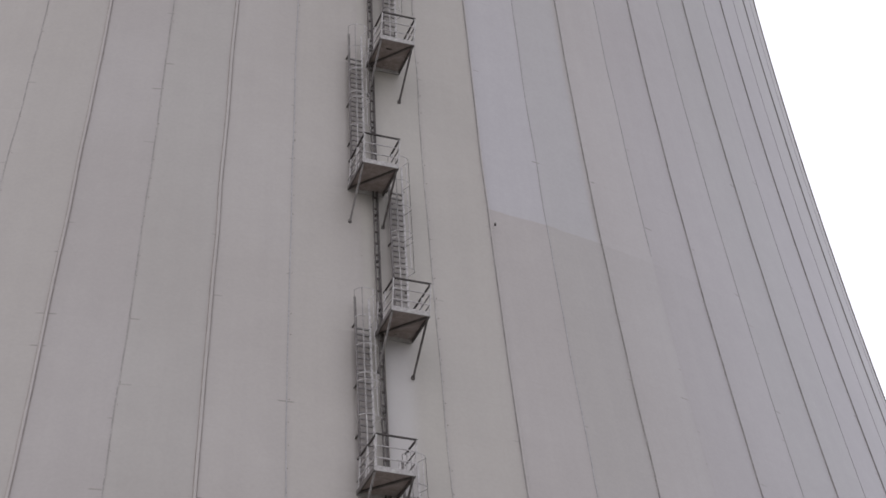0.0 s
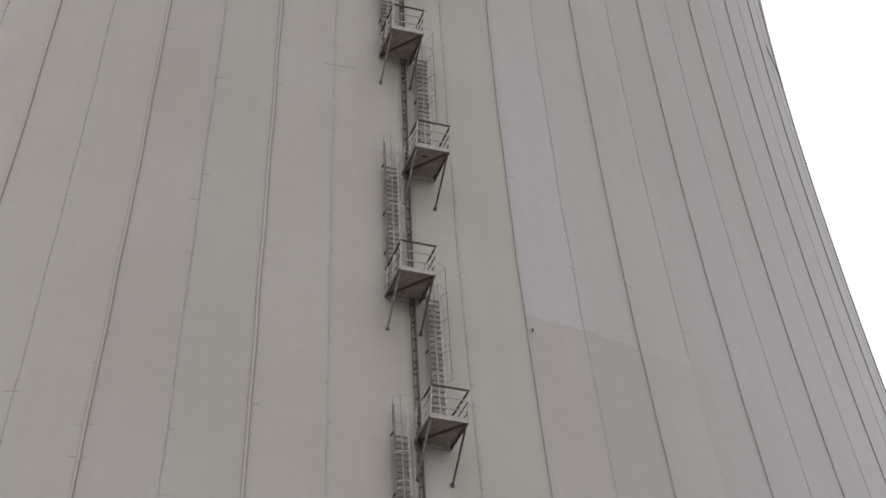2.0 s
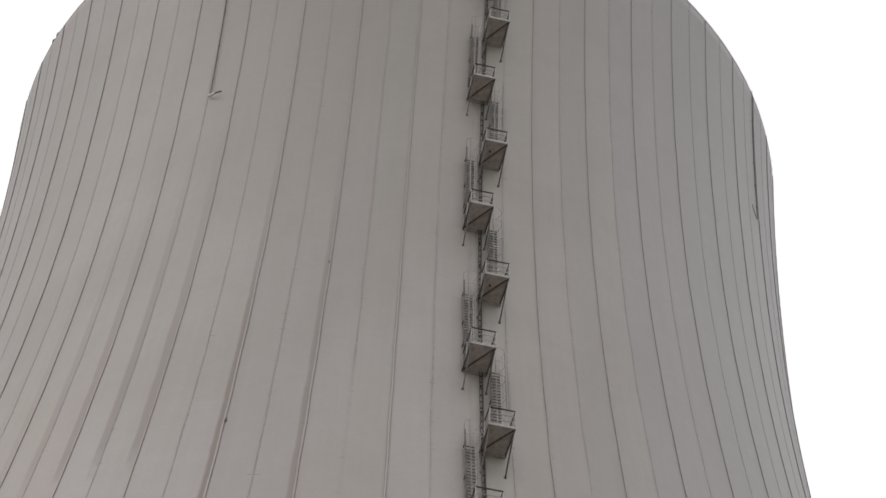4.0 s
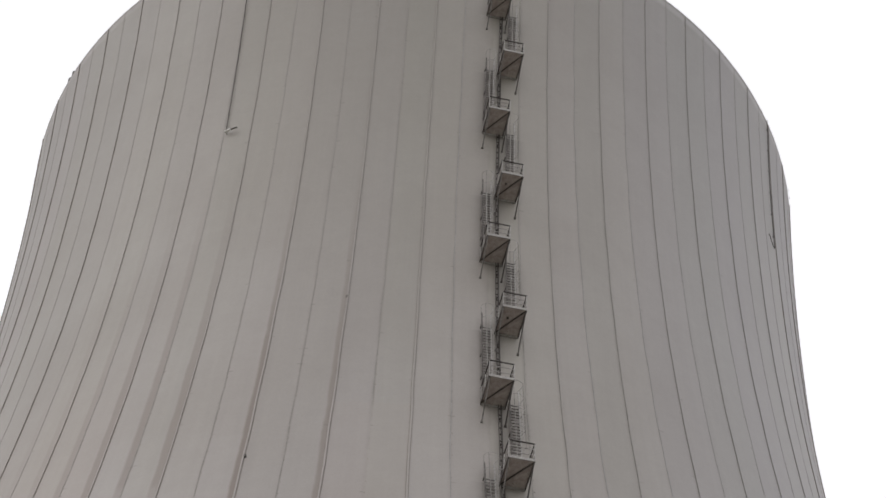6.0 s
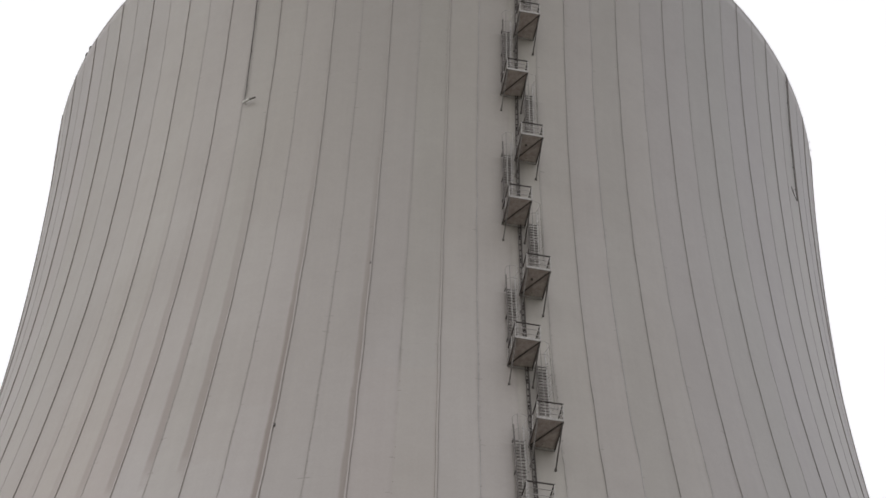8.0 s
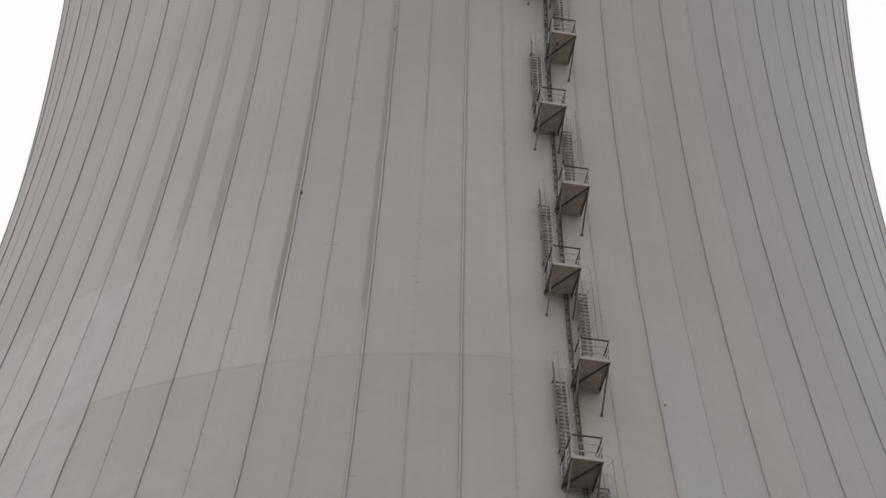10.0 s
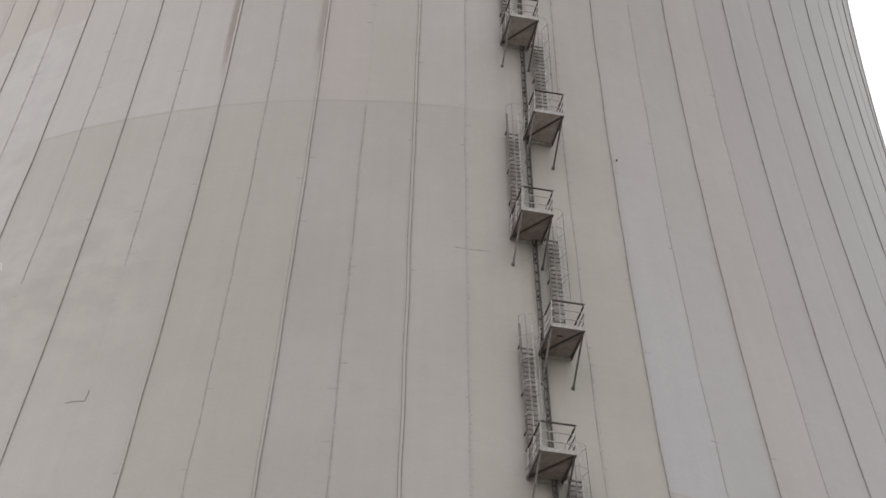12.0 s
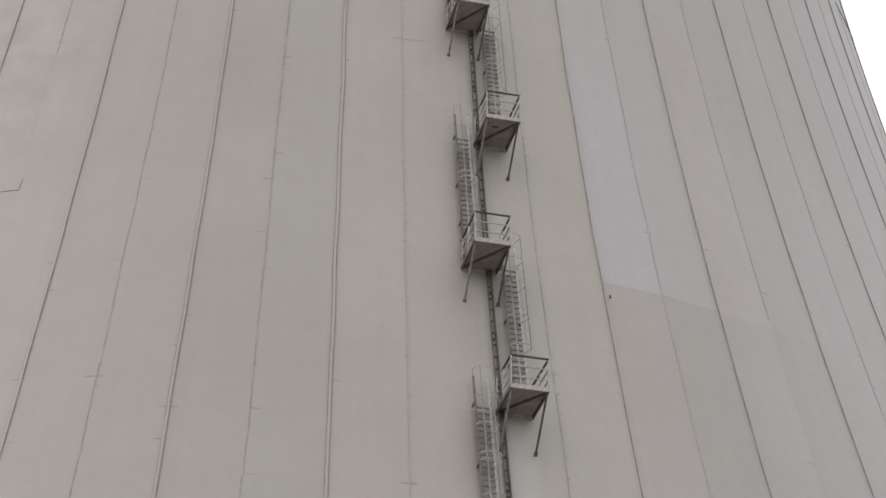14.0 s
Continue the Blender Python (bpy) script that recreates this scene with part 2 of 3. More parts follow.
        # a thin dark fringe against the sky, put into the colour of the rim
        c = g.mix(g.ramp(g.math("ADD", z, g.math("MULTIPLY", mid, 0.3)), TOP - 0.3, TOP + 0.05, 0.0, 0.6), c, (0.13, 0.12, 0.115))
        # a pale wash of newer paint low beside the cable ladder
        wash = g.math("MULTIPLY", g.math("MULTIPLY", g.ramp(lat, 0.6, 0.66), g.ramp(lat, 1.75, 1.2)), g.ramp(g.math("ADD", z, mid), 32.6, 29.6))
        c = g.mix(g.math("MULTIPLY", wash, 0.45), c, (0.41, 0.40, 0.405))
    g.bump(g.math("ADD", mid, g.math("MULTIPLY", fine, 0.3)), 0.14, 0.03)
    return g.colour(g.mix(1.0, c, (0.892, 0.883, 0.871), "MULTIPLY"))


def plain(name, a, b, rough, metal=0.0, scale=6.0, bump=0.1):
    g = Nodes(name, rough, metal)
    big, fine = g.noise(scale, 4), g.noise(scale * 9, 3)
    c = g.mix(g.ramp(big, 0.35, 0.68), a, b)
    k = g.ramp(fine, 0.3, 0.7, 0.88, 1.1)
    c = g.mix(1.0, c, g.vec(k, k, k), "MULTIPLY")
    g.put(g.b.inputs["Roughness"], g.ramp(big, 0.3, 0.7, rough - 0.1, rough + 0.1))
    g.bump(fine, bump, 0.01)
    return g.colour(c)


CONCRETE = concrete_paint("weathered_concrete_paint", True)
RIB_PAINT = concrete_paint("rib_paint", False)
JOINT = plain("dark_joint", (0.155, 0.134, 0.124), (0.235, 0.208, 0.193), 0.9, scale=0.35)


def washed(name, a, b, top, lo=72.0, hi=96.0):
    """Mortar or joint lines, dark low down and washed out towards the top."""
    g = Nodes(name, 0.9)
    p = g.n.new("ShaderNodeSeparateXYZ")
    g.l.new(g.co, p.inputs[0])
    worn, fine = g.noise(1.7, 5, 0.7), g.noise(11.0, 3)
    c = g.mix(g.ramp(worn, 0.35, 0.68), a, b)
    c = g.mix(g.ramp(g.math("ADD", p.outputs[2], g.math("MULTIPLY", worn, 14.0)), lo, hi), c, top)
    k = g.ramp(fine, 0.3, 0.7, 0.9, 1.08)
    g.bump(fine, 0.1, 0.01)
    return g.colour(g.mix(1.0, c, g.vec(k, k, k), "MULTIPLY"))


SEAM = washed("seam_mortar", (0.232, 0.217, 0.204), (0.33, 0.311, 0.294), (0.292, 0.275, 0.263))
JOINT_LEE = washed("lee_dark_joint", (0.2, 0.186, 0.179), (0.285, 0.268, 0.26), (0.268, 0.252, 0.245), 76.0, 94.0)
JOINT_WASHED = washed("washed_dark_joint", (0.207, 0.182, 0.168), (0.285, 0.252, 0.233), (0.272, 0.25, 0.237), 76.0, 94.0)
SEAM_FAINT = plain("faint_seam_mortar", (0.272, 0.26, 0.256), (0.328, 0.315, 0.31), 0.9, scale=1.1)
ANCHOR = plain("rusty_anchor", (0.12, 0.10, 0.09), (0.24, 0.21, 0.19), 0.85)
# three tones of one steel, so some parts carry light and shade in colour
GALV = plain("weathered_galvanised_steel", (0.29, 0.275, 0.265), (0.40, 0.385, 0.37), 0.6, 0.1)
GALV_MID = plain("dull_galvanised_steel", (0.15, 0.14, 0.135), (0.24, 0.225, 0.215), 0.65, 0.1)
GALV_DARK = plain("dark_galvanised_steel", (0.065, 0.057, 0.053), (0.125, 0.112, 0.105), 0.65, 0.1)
# top rails: the dark of their undersides is put into the colour
RAIL_DARK = plain("shaded_top_rail", (0.035, 0.03, 0.028), (0.07, 0.06, 0.056), 0.6)
DECK = plain("brown_checker_plate", (0.32, 0.272, 0.253), (0.43, 0.38, 0.358), 0.75, 0.0, 3.0)
DECK_BROWN = plain("dark_brown_checker_plate", (0.232, 0.192, 0.177), (0.315, 0.27, 0.252), 0.75, 0.0, 3.0)
CABLE = plain("dark_cable_tray", (0.045, 0.039, 0.036), (0.095, 0.083, 0.077), 0.75)
GLASS = plain("lamp_housing", (0.14, 0.13, 0.125), (0.22, 0.2, 0.19), 0.5, 0.1)
WHITE = plain("pale_lamp_body", (0.6, 0.59, 0.57), (0.7, 0.69, 0.67), 0.5)
GROUND = plain("gravel_and_grass", (0.2, 0.2, 0.16), (0.34, 0.325, 0.3), 0.95, 0.0, 0.15, 0.4)


# ---- mesh helpers ----
def part(name, bm, material, parent=None, label=""):
    me = bpy.data.meshes.new(name)
    bm.to_mesh(me)
    bm.free()
    me.materials.append(material)
    ob = new(name, me)
    if parent is not None:
        ob.parent = parent
    return tagged(ob, label)


def shared(name, me, parent, m):
    ob = new(name, me)
    ob.parent = parent
    ob.matrix_basis = m
    return ob


def mesh_of(name, bm, material):
    me = bpy.data.meshes.new(name)
    bm.to_mesh(me)
    bm.free()
    me.materials.append(material)
    return me


def frame_of(a, b, up=Vector((0, 0, 1))):
    z = (b - a).normalized()
    x = z.cross(up)
    if x.length < 1e-4:
        x = z.cross(Vector((0, 1, 0)))
    x.normalize()
    return x, x.cross(z) * -1, z


def skin(bm, rings, close=True, caps=True):
    vs = [[bm.verts.new(v) for v in ring] for ring in rings]
    for p, q in zip(vs, vs[1:]):
        n = len(p)
        for i in range(n if close else n - 1):
            bm.faces.new((p[i], p[(i + 1) % n], q[(i + 1) % n], q[i]))
    if caps and close:
        bm.faces.new(vs[0][::-1])
        bm.faces.new(vs[-1])


def beam(bm, a, b, w, h, up=Vector((0, 0, 1)), bevel=0.12):
    """A bar from a to b, w across and h deep, with chamfered long edges."""
    a, b = Vector(a), Vector(b)
    x, y, _ = frame_of(a, b, up)
    c = bevel * min(w, h)
    prof = [(w / 2 - c, -h / 2), (w / 2, -h / 2 + c), (w / 2, h / 2 - c), (w / 2 - c, h / 2),
            (c - w / 2, h / 2), (-w / 2, h / 2 - c), (-w / 2, c - h / 2), (c - w / 2, -h / 2)]
    skin(bm, [[o + x * u + y * v for u, v in prof] for o in (a, b)])


def tube(bm, points, r, sides=8):
    pts = [Vector(p) for p in points]
    rings = []
    for i, p in enumerate(pts):
        d = (pts[min(i + 1, len(pts) - 1)] - pts[max(i - 1, 0)]).normalized()
        x, y, _ = frame_of(Vector((0, 0, 0)), d, Vector((0.31, 0.2, 0.93)))
        rings.append([p + x * (r * math.cos(2 * math.pi * j / sides)) + y * (r * math.sin(2 * math.pi * j / sides)) for j in range(sides)])
    skin(bm, rings)


def box(bm, lo, hi, bevel=0.1):
    lo, hi = Vector(lo), Vector(hi)
    mid = (lo + hi) / 2
    beam(bm, (mid.x, lo.y, mid.z), (mid.x, hi.y, mid.z), hi.x - lo.x, hi.z - lo.z, bevel=bevel)


# ---- ground ----
bm = bmesh.new()
bmesh.ops.create_grid(bm, x_segments=40, y_segments=40, size=2500)
tagged(part("ground", bm, GROUND), "flat gravel and grass ground round the tower", "ground", kind="structure")

# ---- the cooling tower ----
tower = tagged(new("cooling_tower"), "huge weathered grey concrete cooling tower with vertical ribs", "cooling tower")
FOOT = 0.0


def shell_mesh():
    me = bpy.data.meshes.new("shell")
    zs = [FOOT + (TOP - FOOT) * i / 118 for i in range(119)]
    n = 288
    verts, faces = [], []
    loop = [(radius(z), z) for z in zs] + [(radius(TOP) - 0.35, TOP)] + [(radius(z) - 0.35, z) for z in reversed(zs[:-1])]
    for q, z in loop:
        verts += [(q * math.sin(2 * math.pi * i / n), -q * math.cos(2 * math.pi * i / n), z) for i in range(n)]
    for j in range(len(loop) - 1):
        for i in range(n):
            k = (i + 1) % n
            faces.append((j * n + i, j * n + k, j * n + n + k, j * n + n + i))
    me.from_pydata(verts, [], faces)
    me.polygons.foreach_set("use_smooth", [True] * len(faces))
    me.materials.append(CONCRETE)
    return me


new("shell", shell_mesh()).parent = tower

HEIGHTS = [FOOT + 0.3 + (TOP - FOOT - 0.5) * i / 150 for i in range(151)]


def strip(bm, k, profile, heights, sway=0.0):
    """A strip that climbs the shell at bay k: profile of (side, proud)."""
    rings = []
    for z in heights:
        s = sway * noise.noise((k * 9.1, z * 0.35, 0.0))
        rings.append([on_shell(k, z, q, u + s) for u, q in profile])
    skin(bm, rings)


for k in range(-24, 24):
    if k == 0:
        continue            # the ladder way takes this rib's place
    bm = bmesh.new()
    f = 0.60 if 0 < k < 12 else 0.84 if -4 < k < 0 else 0.62 if -7 < k < -3 else 0.8      # the ribs are slimmer on the lee side
    strip(bm, k, [(f * u, q) for u, q in ((-0.055, -0.03), (0.055, -0.03), (0.05, 0.045), (0.035, 0.055), (-0.035, 0.055), (-0.05, 0.045))], HEIGHTS, 0.035)
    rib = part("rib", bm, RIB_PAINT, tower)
    # strips colour each joint and the rib's shaded flank dark, darkest near the outline
    for side in (-1, 1):
        bm = bmesh.new()
        strip(bm, k, [(f * side * u, q) for u, q in ((0.045, -0.02), (0.088, -0.02), (0.083, 0.006), (0.06, 0.01), (0.055, 0.042), (0.045, 0.042))], HEIGHTS, 0.035)
        part("joint", bm, JOINT_LEE if 0 < k < 7 else JOINT_WASHED if -7 < k < 1 else JOINT, rib, "dark line along a rib's joint and shaded flank")
for k in range(-24, 24):
    low = 46.3 if k in (-4, -5, -6) else HEIGHTS[0]
    low = 36.8 if k == 2 else low
    # the seam is painted over in the rosy panel
    for lo, hi in (((low, 55.45), (71.3, TOP)) if k == -2 else ((low, TOP),)):
        bm = bmesh.new()
        strip(bm, k + 0.5, [(-0.022, -0.02), (0.022, -0.02), (0.018, 0.012), (-0.018, 0.012)], [lo] + [z for z in HEIGHTS if lo < z < hi], 0.05)
        part("seam", bm, SEAM_FAINT if 0 < k < 12 or k == -1 else SEAM, tower, "thin mortar seam between ribs")

# rows of formwork anchors beside the seams
rng = random.Random(5)
verts, faces = [], []
for k in range(-14, 1):
    z = 46.5 if k in (-4, -5) else 12.0
    while z < TOP - 1:
        if rng.random() < (0.03 if z > 76 else 0.75):
            c = on_shell(k + 0.5, z, 0.0, 0.055 + rng.uniform(-0.02, 0.02))
            a = STAIR + (k + 0.5) * BAY
            t, o, u = Vector((math.cos(a), math.sin(a), 0)), Vector((math.sin(a), -math.cos(a), 0)), Vector((0, 0, 1))
            w, h = rng.uniform(0.008, 0.016), rng.uniform(0.01, 0.018)
            base = len(verts)
            for d in (-0.01, 0.03):
                for i in range(6):
                    g = i * math.pi / 3
                    verts.append(c + t * (w * math.cos(g)) + u * (h * math.sin(g)) + o * d)
            faces.append(tuple(base + 6 + i for i in range(6)))
            faces += [(base + i, base + (i + 1) % 6, base + 6 + (i + 1) % 6, base + 6 + i) for i in range(6)]
        z += 0.83
me = bpy.data.meshes.new("anchor_row")
me.from_pydata(verts, [], faces)
me.materials.append(ANCHOR)
anchors = new("anchor_row", me)
anchors.parent = tower
tagged(anchors, "small rusty formwork anchors", kind="stuff")

# ---- the ladder way ----
FIRST, LAST = -1, 13


def stand(name, lat, z):
    """An Empty on the shell's face beside the ladder line: x along the wall, -y outwards, z up."""
    ob = new(name)
    at = on_shell(0, z, 0.0, lat)
    ob.matrix_basis = pose(at.x, at.y, at.z, 0, 0, math.degrees(STAIR))
    return ob


def wall_y(z0, dz):
    """How far the wall lies inward at z0 + dz, next to z0."""
    return radius(z0) - radius(z0 + dz)


DEPTH, HALF, RAIL = 1.80, 0.585, 1.09


def platform(k):
    z0 = FLOOR_0 + STOREY * k
    right = k % 2 == 0
    ob = stand("access_platform", 0.912 if right else 0.162, z0)
    tagged(ob, "small brown-decked steel platform with railing on the tower wall", "platform", "platforms of the ladder way")
    f, b = -DEPTH, 0.0
    bm = bmesh.new()
    box(bm, (-HALF + 0.03, f + 0.03, 0.02), (HALF - 0.03, b - 0.02, 0.05))
    part("deck", bm, DECK_BROWN if k < 4 else DECK, ob, "brown steel deck plate")
    bm = bmesh.new()
    beam(bm, (-HALF, f, 0.055), (HALF, f, 0.055), 0.05, 0.155)
    part("front_beam", bm, GALV, ob, "pale steel edge channel")
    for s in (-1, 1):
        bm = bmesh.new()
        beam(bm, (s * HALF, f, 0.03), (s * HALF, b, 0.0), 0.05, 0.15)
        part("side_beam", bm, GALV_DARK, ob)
    bm = bmesh.new()
    beam(bm, (-HALF, b - 0.02, -0.02), (HALF, b - 0.02, -0.02), 0.07, 0.15)
    part("rear_beam", bm, GALV, ob, "pale steel channel at the wall")
    bm = bmesh.new()
    beam(bm, (-HALF + 0.04, b - 0.12, -0.015), (HALF - 0.04, f + 0.08, -0.015), 0.055, 0.06)
    part("cross_brace", bm, GALV_DARK, ob, "dark diagonal brace under the deck")
    if k == 2:
        # a rust mark under this deck, added as a thin dark bar
        bm = bmesh.new()
        box(bm, (-0.24, f * 0.715, -0.01), (-0.05, f * 0.69, 0.03))
        part("clip", bm, CABLE, ob, "dark rust mark under the deck, built as a thin bar")
    if k in (8, 10):
        bm = bmesh.new()
        tube(bm, [(-0.2, f * 0.62, 0.03), (-0.2, f * 0.62, -0.05)], 0.06, 10)
        part("drain", bm, CABLE, ob, "dark drain stub under the deck")
    drop = -1.43
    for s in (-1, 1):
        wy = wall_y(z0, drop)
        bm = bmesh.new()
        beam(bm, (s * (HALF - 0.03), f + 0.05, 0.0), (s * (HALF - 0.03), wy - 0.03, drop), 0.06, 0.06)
        # lit tone for the left strut, shaded tone for the right one
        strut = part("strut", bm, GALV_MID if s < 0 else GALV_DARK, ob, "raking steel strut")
        bm = bmesh.new()
        box(bm, (s * (HALF - 0.03) - 0.055, wy - 0.04, drop - 0.07), (s * (HALF - 0.03) + 0.055, wy + 0.03, drop + 0.05))
        part("foot_plate", bm, GALV_DARK, strut)
    # railing
    for s in (-1, 1):
        for y in (f, f * 0.5, b - 0.12):
            bm = bmesh.new()
            beam(bm, (s * HALF, y, 0.0), (s * HALF, y, RAIL), 0.045, 0.045)
            part("rail_post", bm, GALV, ob)
    open_side = -1 if right else 1
    bm = bmesh.new()
    beam(bm, (-HALF - 0.02, f, RAIL), (HALF + 0.02, f, RAIL), 0.055, 0.05)
    part("hand_rail", bm, RAIL_DARK, ob, "dark top rail")
    for s in (-1, 1):
        back_y = b - 0.1 + wall_y(z0, RAIL) * 0.7
        bm = bmesh.new()
        beam(bm, (s * HALF, f, RAIL), (s * HALF, back_y if s != open_side else b - 0.75, RAIL), 0.055, 0.05)
        part("hand_rail", bm, RAIL_DARK, ob, "dark top rail")
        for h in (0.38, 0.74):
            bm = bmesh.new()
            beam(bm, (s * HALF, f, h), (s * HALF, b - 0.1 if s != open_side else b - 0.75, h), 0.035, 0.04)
            # the right-hand side rails take the shaded tone
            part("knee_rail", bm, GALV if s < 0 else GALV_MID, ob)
    for h in (0.38, 0.74):
        bm = bmesh.new()
        beam(bm, (-HALF, f, h), (HALF, f, h), 0.03, 0.035)
        part("knee_rail", bm, GALV, ob)


for k in range(FIRST, LAST + 1):
    platform(k)

bm = bmesh.new()
beam(bm, (-0.215, 0, 0), (0.215, 0, 0), 0.055, 0.055)
RUNG = mesh_of("rung", bm, GALV_MID)


def caged_ladder(k):
    """From platform k to the one above, beside it."""
    z0 = FLOOR_0 + STOREY * k
    right = k % 2 == 0
    lat = 1.14 if right else -0.14
    ob = stand("caged_ladder", lat, z0)
    tagged(ob, "galvanised steel ladder with a safety cage climbing the tower wall", "ladder", "ladders of the ladder way")
    lean = wall_y(z0, STOREY) / STOREY
    off = -0.24

    def p(x, y, z):
        return Vector((x, off + y + lean * z, z))

    end = 7.25
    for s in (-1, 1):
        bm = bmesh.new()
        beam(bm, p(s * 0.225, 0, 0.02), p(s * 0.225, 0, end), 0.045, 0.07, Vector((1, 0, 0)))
        # the left stile takes the darker tone of the same steel
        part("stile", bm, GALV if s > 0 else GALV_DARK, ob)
    bm = bmesh.new()
    beam(bm, p(0.0, -0.05, 0.2), p(0.0, -0.05, 6.0), 0.05, 0.03, Vector((1, 0, 0)))
    part("fall_arrest_rail", bm, GALV, ob, "pale steel rail up the middle of the ladder")
    for i in range(26):
        shared("rung", RUNG, ob, Matrix.Translation(p(0, 0, 0.25 + 0.23 * i)))
    for z in (2.45, 3.72, 3.98, 5.1, 6.22, 7.3):
        # a flat strap bent round the climber
        ring = [(0.235, 0.0)] + [(0.01 + 0.35 * math.cos(math.pi * i / 14), -0.34 - 0.31 * math.sin(math.pi * i / 14)) for i in range(15)] + [(-0.235, 0.0)]
        bm = bmesh.new()
        rings = []
        for x, y in ring:
            n = Vector((x, y + 0.3, 0)).normalized() * 0.006
            rings.append([p(x, y, z) + n * u + Vector((0, 0, v)) for u, v in ((-1, -0.013), (1, -0.013), (1, 0.013), (-1, 0.013))])
        skin(bm, rings)
        part("cage_hoop", bm, GALV, ob)
    for a, steel in ((5, GALV_DARK), (60, GALV), (120, GALV_MID), (175, GALV_MID)):
        g = radians(a)
        x, y = 0.01 + 0.35 * math.cos(g), -0.34 - 0.31 * math.sin(g)
        bm = bmesh.new()
        beam(bm, p(x, y, 2.42), p(x, y, 7.32), 0.024, 0.012, Vector((math.cos(g), -math.sin(g), 0)))
        part("cage_bar", bm, steel, ob)
    for z in (0.4, 1.95, 3.8, 6.15):
        for s in (-1, 1):
            bm = bmesh.new()
            beam(bm, p(s * 0.26, 0, z), Vector((s * 0.26, wall_y(z0, z) + 0.02, z)), 0.05, 0.05)
            part("wall_bracket", bm, GALV_DARK, ob)


for k in range(FIRST - 1, LAST):
    caged_ladder(k)

bm = bmesh.new()
beam(bm, (-0.06, 0, 0), (0.06, 0, 0), 0.05, 0.06)
TRAY_RUNG = mesh_of("tray_rung", bm, CABLE)


def cable_ladder(k):
    z0 = FLOOR_0 + STOREY * k
    ob = stand("cable_ladder", 0.46, z0)
    tagged(ob, "narrow dark steel cable ladder fixed up the tower wall", "cable ladder", "cable ladder sections")

    def p(x, y, z):
        return Vector((x, y + wall_y(z0, z), z))

    for s, w, steel in ((-1, 0.03, GALV_DARK), (1, 0.05, CABLE)):
        bm = bmesh.new()
        tube_points = [p(s * 0.07, -0.11, STOREY * i / 6) for i in range(7)]
        skin(bm, [[q + Vector((u, v, 0)) for u, v in ((-w / 2, -0.035), (w / 2, -0.035), (w / 2, 0.035), (-w / 2, 0.035))] for q in tube_points])
        part("side_rail", bm, steel, ob)
    bm = bmesh.new()
    tube(bm, [p(0.03, -0.075, STOREY * i / 12) for i in range(13)], 0.02, 6)
    part("cable", bm, GALV_MID, ob, "grey cable lying in the tray")
    for i in range(12):
        shared("tray_rung", TRAY_RUNG, ob, Matrix.Translation(p(0, -0.1, 0.25 + 0.5 * i)))
    for z in (1.0, 3.0, 5.0):
        bm = bmesh.new()
        beam(bm, p(0, -0.12, z), p(0, 0.02, z), 0.09, 0.05)
        part("wall_bracket", bm, CABLE, ob)


for k in range(FIRST - 1, LAST + 1):
    cable_ladder(k)


# ---- small fixtures on the shell ----
def conduit(k, top, low, lean=0.0, r=0.036):
    """A dark conduit that comes down from the rim."""
    ob = tagged(new("conduit"), "dark cable conduit running down the tower wall", "conduit")
    ob.location = on_shell(k, low)
    steps = 24
    bm = bmesh.new()
    tube(bm, [on_shell(k + lean * i / steps, top + (low - top) * i / steps, 0.09) - ob.location for i in range(steps + 1)], r, 8)
    part("pipe", bm, CABLE, ob)
    for i in range(2, steps, 4):
        z = top + (low - top) * i / steps
        bm = bmesh.new()
        beam(bm, on_shell(k + lean * i / steps, z, -0.02) - ob.location, on_shell(k + lean * i / steps, z, 0.13) - ob.location, 0.05, 0.03)
        part("clip", bm, CABLE, ob)
    return ob


def obstacle_lamp(k, z, side, length=0.75):
    """A lamp housing on a bracket that stands off the shell."""
    ob = tagged(new("obstruction_lamp"), "small obstruction lamp on a bracket at the tower wall", "lamp", "obstruction lamps")
    ob.location = on_shell(k, z)
    o = ob.location

    def p(a, b, h):
        return on_shell(k, z, b, a) + Vector((0, 0, h)) - o
    bm = bmesh.new()
    beam(bm, p(0, -0.02, 0), p(0, 0.2, 0.0), 0.03, 0.03)
    part("bracket", bm, CABLE, ob)
    bm = bmesh.new()
    tube(bm, [p(-0.05 * side, 0.2, 0.0), p(length * 0.45 * side, 0.22, 0.02)], 0.075, 10)
    part("housing", bm, WHITE, ob, "pale lamp housing")
    bm = bmesh.new()
    beam(bm, p(length * 0.4 * side, 0.22, 0.06), p(length * side, 0.22, 0.08), 0.09, 0.06)
    part("hood", bm, GLASS, ob, "dark lamp hood")


conduit(-4.5, TOP - 0.1, 97.2, 0.05, 0.026)
obstacle_lamp(-4.435, 97.05, 1, 0.72)
conduit(6.88, TOP - 0.1, 104.0, -0.03, 0.026)


def loose_cable(k0, z0, k1, z1, bulge):
    """A cable end that hangs off the wall in a bow."""
    ob = tagged(new("loose_cable"), "loose dark cable end bowing away from the tower wall", "cable")
    ob.location = on_shell(k0, z0)
    bm = bmesh.new()
    pts = []
    for i in range(13):
        f = i / 12
        pts.append(on_shell(k0 + (k1 - k0) * f, z0 + (z1 - z0) * f - 0.25 * math.sin(math.pi * f), 0.06 + bulge * math.sin(math.pi * f * 0.5)) - ob.location)
    tube(bm, pts, 0.022, 6)
    part("sheath", bm, GALV_DARK, ob)


loose_cable(6.86, 104.0, 6.55, 104.2, 0.08)
loose_cable(7.0, 62.5, 6.3, 62.9, 0.04)


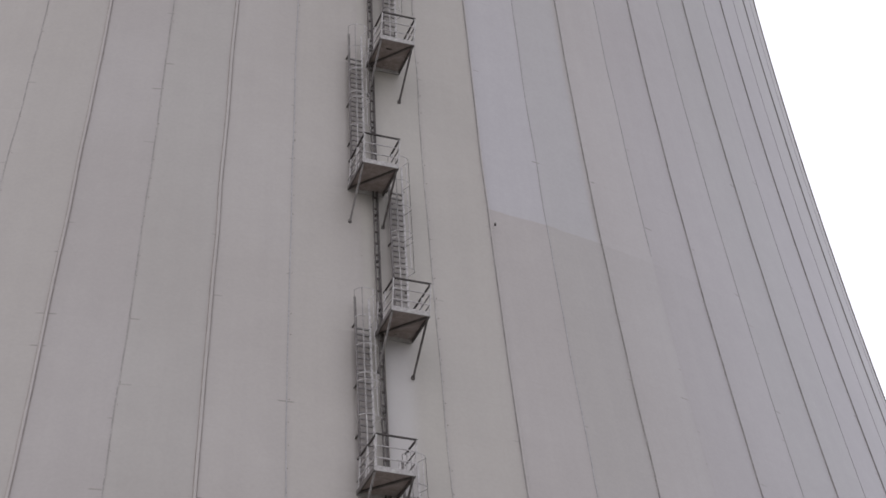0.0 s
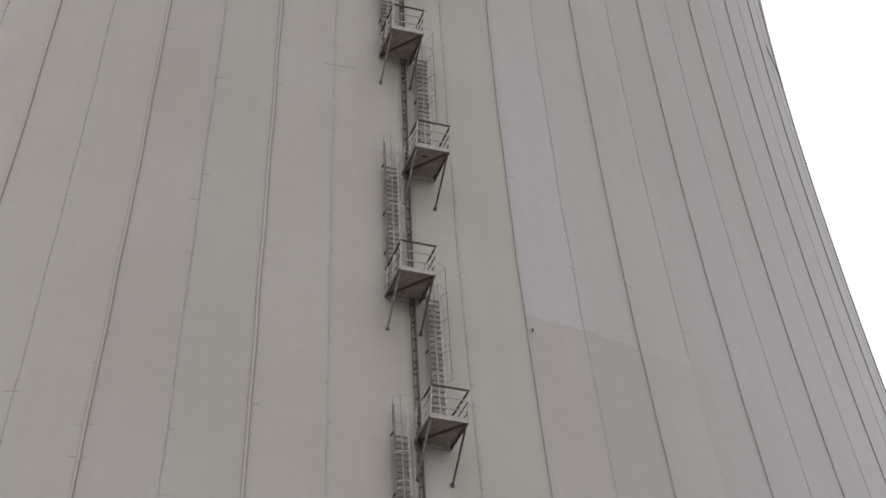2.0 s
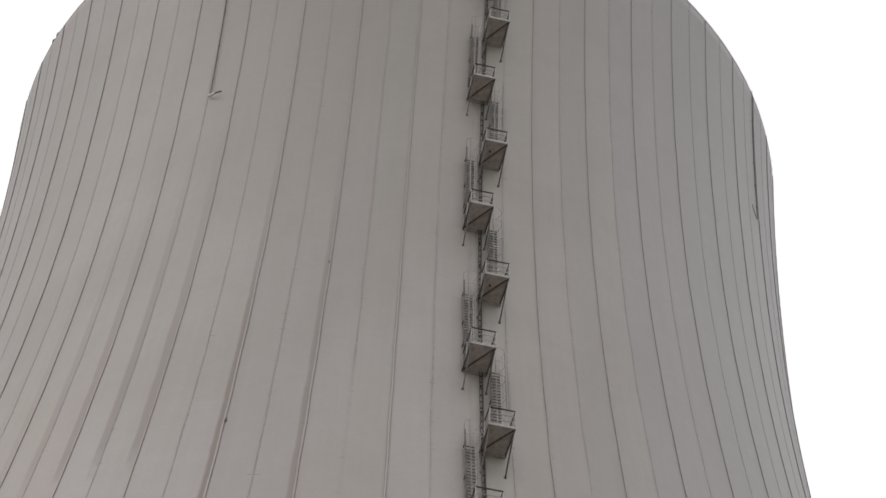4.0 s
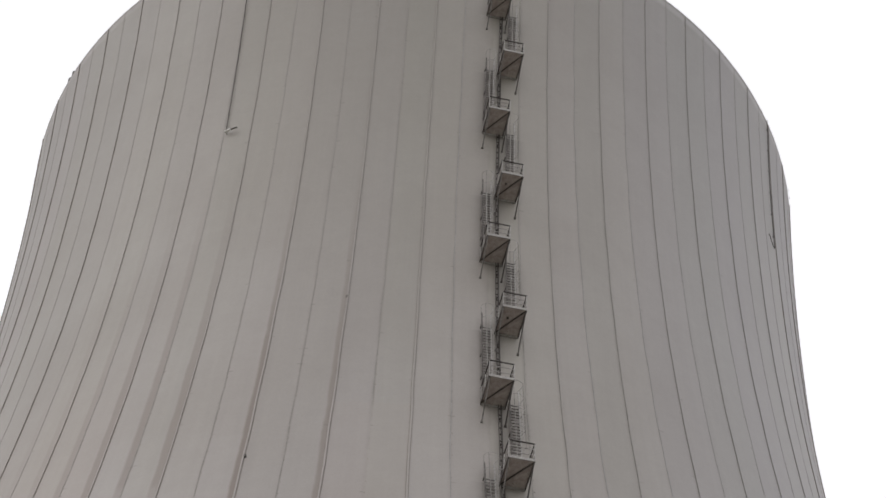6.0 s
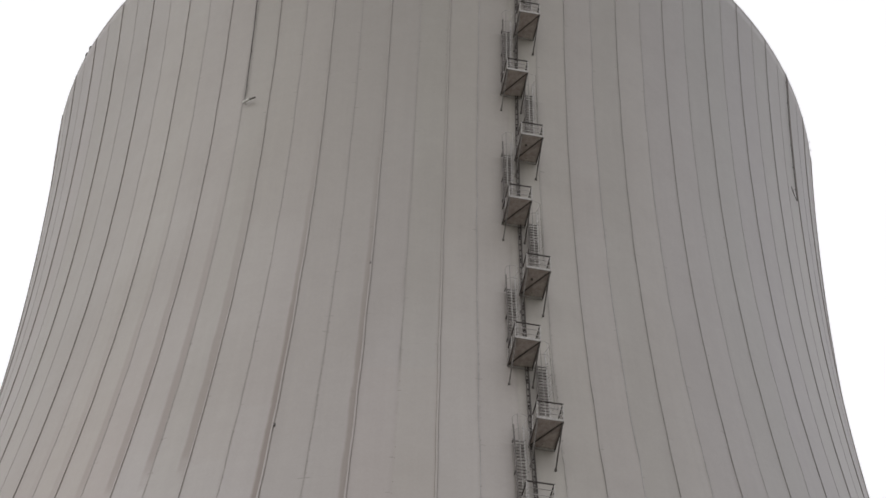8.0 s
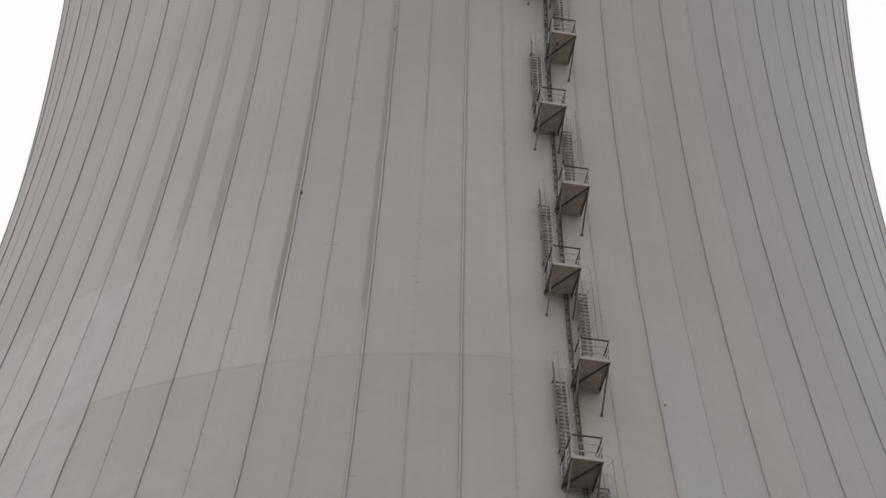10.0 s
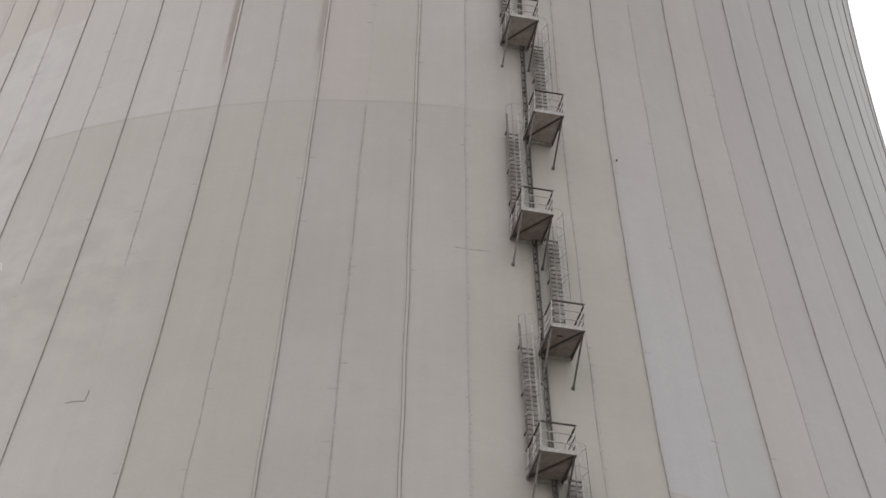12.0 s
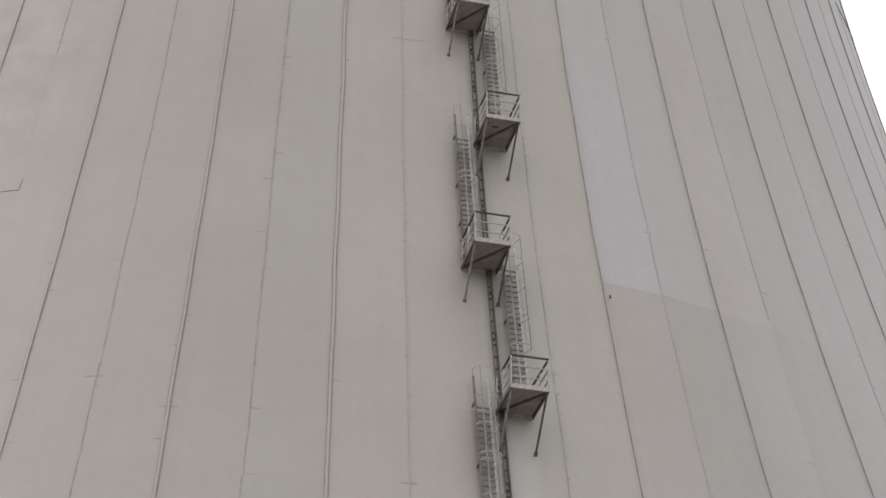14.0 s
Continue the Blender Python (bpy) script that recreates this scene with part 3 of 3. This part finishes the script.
def rim_lamp(k):
    """A squat lamp at the rim."""
    ob = tagged(new("rim_lamp"), "small dark lamp clamped to the tower rim", "lamp", "rim lamps")
    ob.location = on_shell(k, TOP, -0.12)
    bm = bmesh.new()
    tube(bm, [(0, 0, -0.02), (0, 0, 0.18)], 0.05, 6)
    part("stem", bm, CABLE, ob)
    bm = bmesh.new()
    tube(bm, [(0, 0, 0.16), (0, 0, 0.2), (0, 0, 0.42), (0, 0, 0.46)], 0.15, 10)
    part("housing", bm, CABLE, ob)


def rim_rod(k):
    """A thin bent rod that sticks out over the rim."""
    ob = tagged(new("rim_rod"), "thin bent steel rod sticking out at the tower rim", "rod", "rim rods")
    ob.location = on_shell(k, TOP, -0.1)
    o = Vector((math.sin(STAIR + k * BAY), -math.cos(STAIR + k * BAY), 0))
    bm = bmesh.new()
    tube(bm, [Vector((0, 0, -0.02)), o * 0.12 + Vector((0, 0, 0.03)), o * 0.17 + Vector((0, 0, 0.05)), o * 0.19 + Vector((0, 0, 0.16))], 0.024, 6)
    part("bent_bar", bm, CABLE, ob)


for k in (-9.36, -9.54):
    rim_lamp(k)
for k in (8.68, 8.88):
    rim_rod(k)


def wall_plate(k, z, w, h, label):
    ob = tagged(new("wall_bracket"), label, "bracket", "stray brackets")
    ob.location = on_shell(k, z)
    bm = bmesh.new()
    beam(bm, on_shell(k, z - h / 2, 0.03) - ob.location, on_shell(k, z + h / 2, 0.03) - ob.location, w, 0.09)
    part("plate", bm, GALV_DARK, ob)


# dark spots and a drip stain on the wall, built as small plates
for k, z, w, h in ((1.04, 35.8, 0.04, 0.1), (-2.01, 79.9, 0.08, 0.12), (-2.98, 67.3, 0.09, 0.2), (1.05, 53.9, 0.03, 0.08)):
    wall_plate(k, z, w, h, "small dark mark on the concrete wall, built as a plate")


def crack(points, label, r=0.014):
    ob = tagged(new("crack"), label, "crack")
    ob.location = on_shell(*points[0])
    bm = bmesh.new()
    tube(bm, [on_shell(k, z, 0.004) - ob.location for k, z in points], r, 5)
    part("line", bm, JOINT, ob)


crack([(-3.62, 39.25), (-3.55, 39.27), (-3.46, 39.24)], "dark horizontal crack in the painted concrete wall")
crack([(-0.6, 47.08), (-0.47, 47.05), (-0.3, 47.07)], "long faint crack across a seam of the concrete wall", 0.004)
crack([(-3.46, 39.24), (-3.455, 39.5), (-3.45, 39.75)], "thin upright crack in the painted concrete wall")


mark = tagged(new("paint_mark"), "short white paint mark on the grey concrete wall", "paint mark")
mark.location = on_shell(-4.82, 47.65)
bm = bmesh.new()
beam(bm, on_shell(-4.80, 47.42, 0.004) - mark.location, on_shell(-4.84, 47.88, 0.004) - mark.location, 0.06, 0.012)
part("stroke", bm, WHITE, mark)
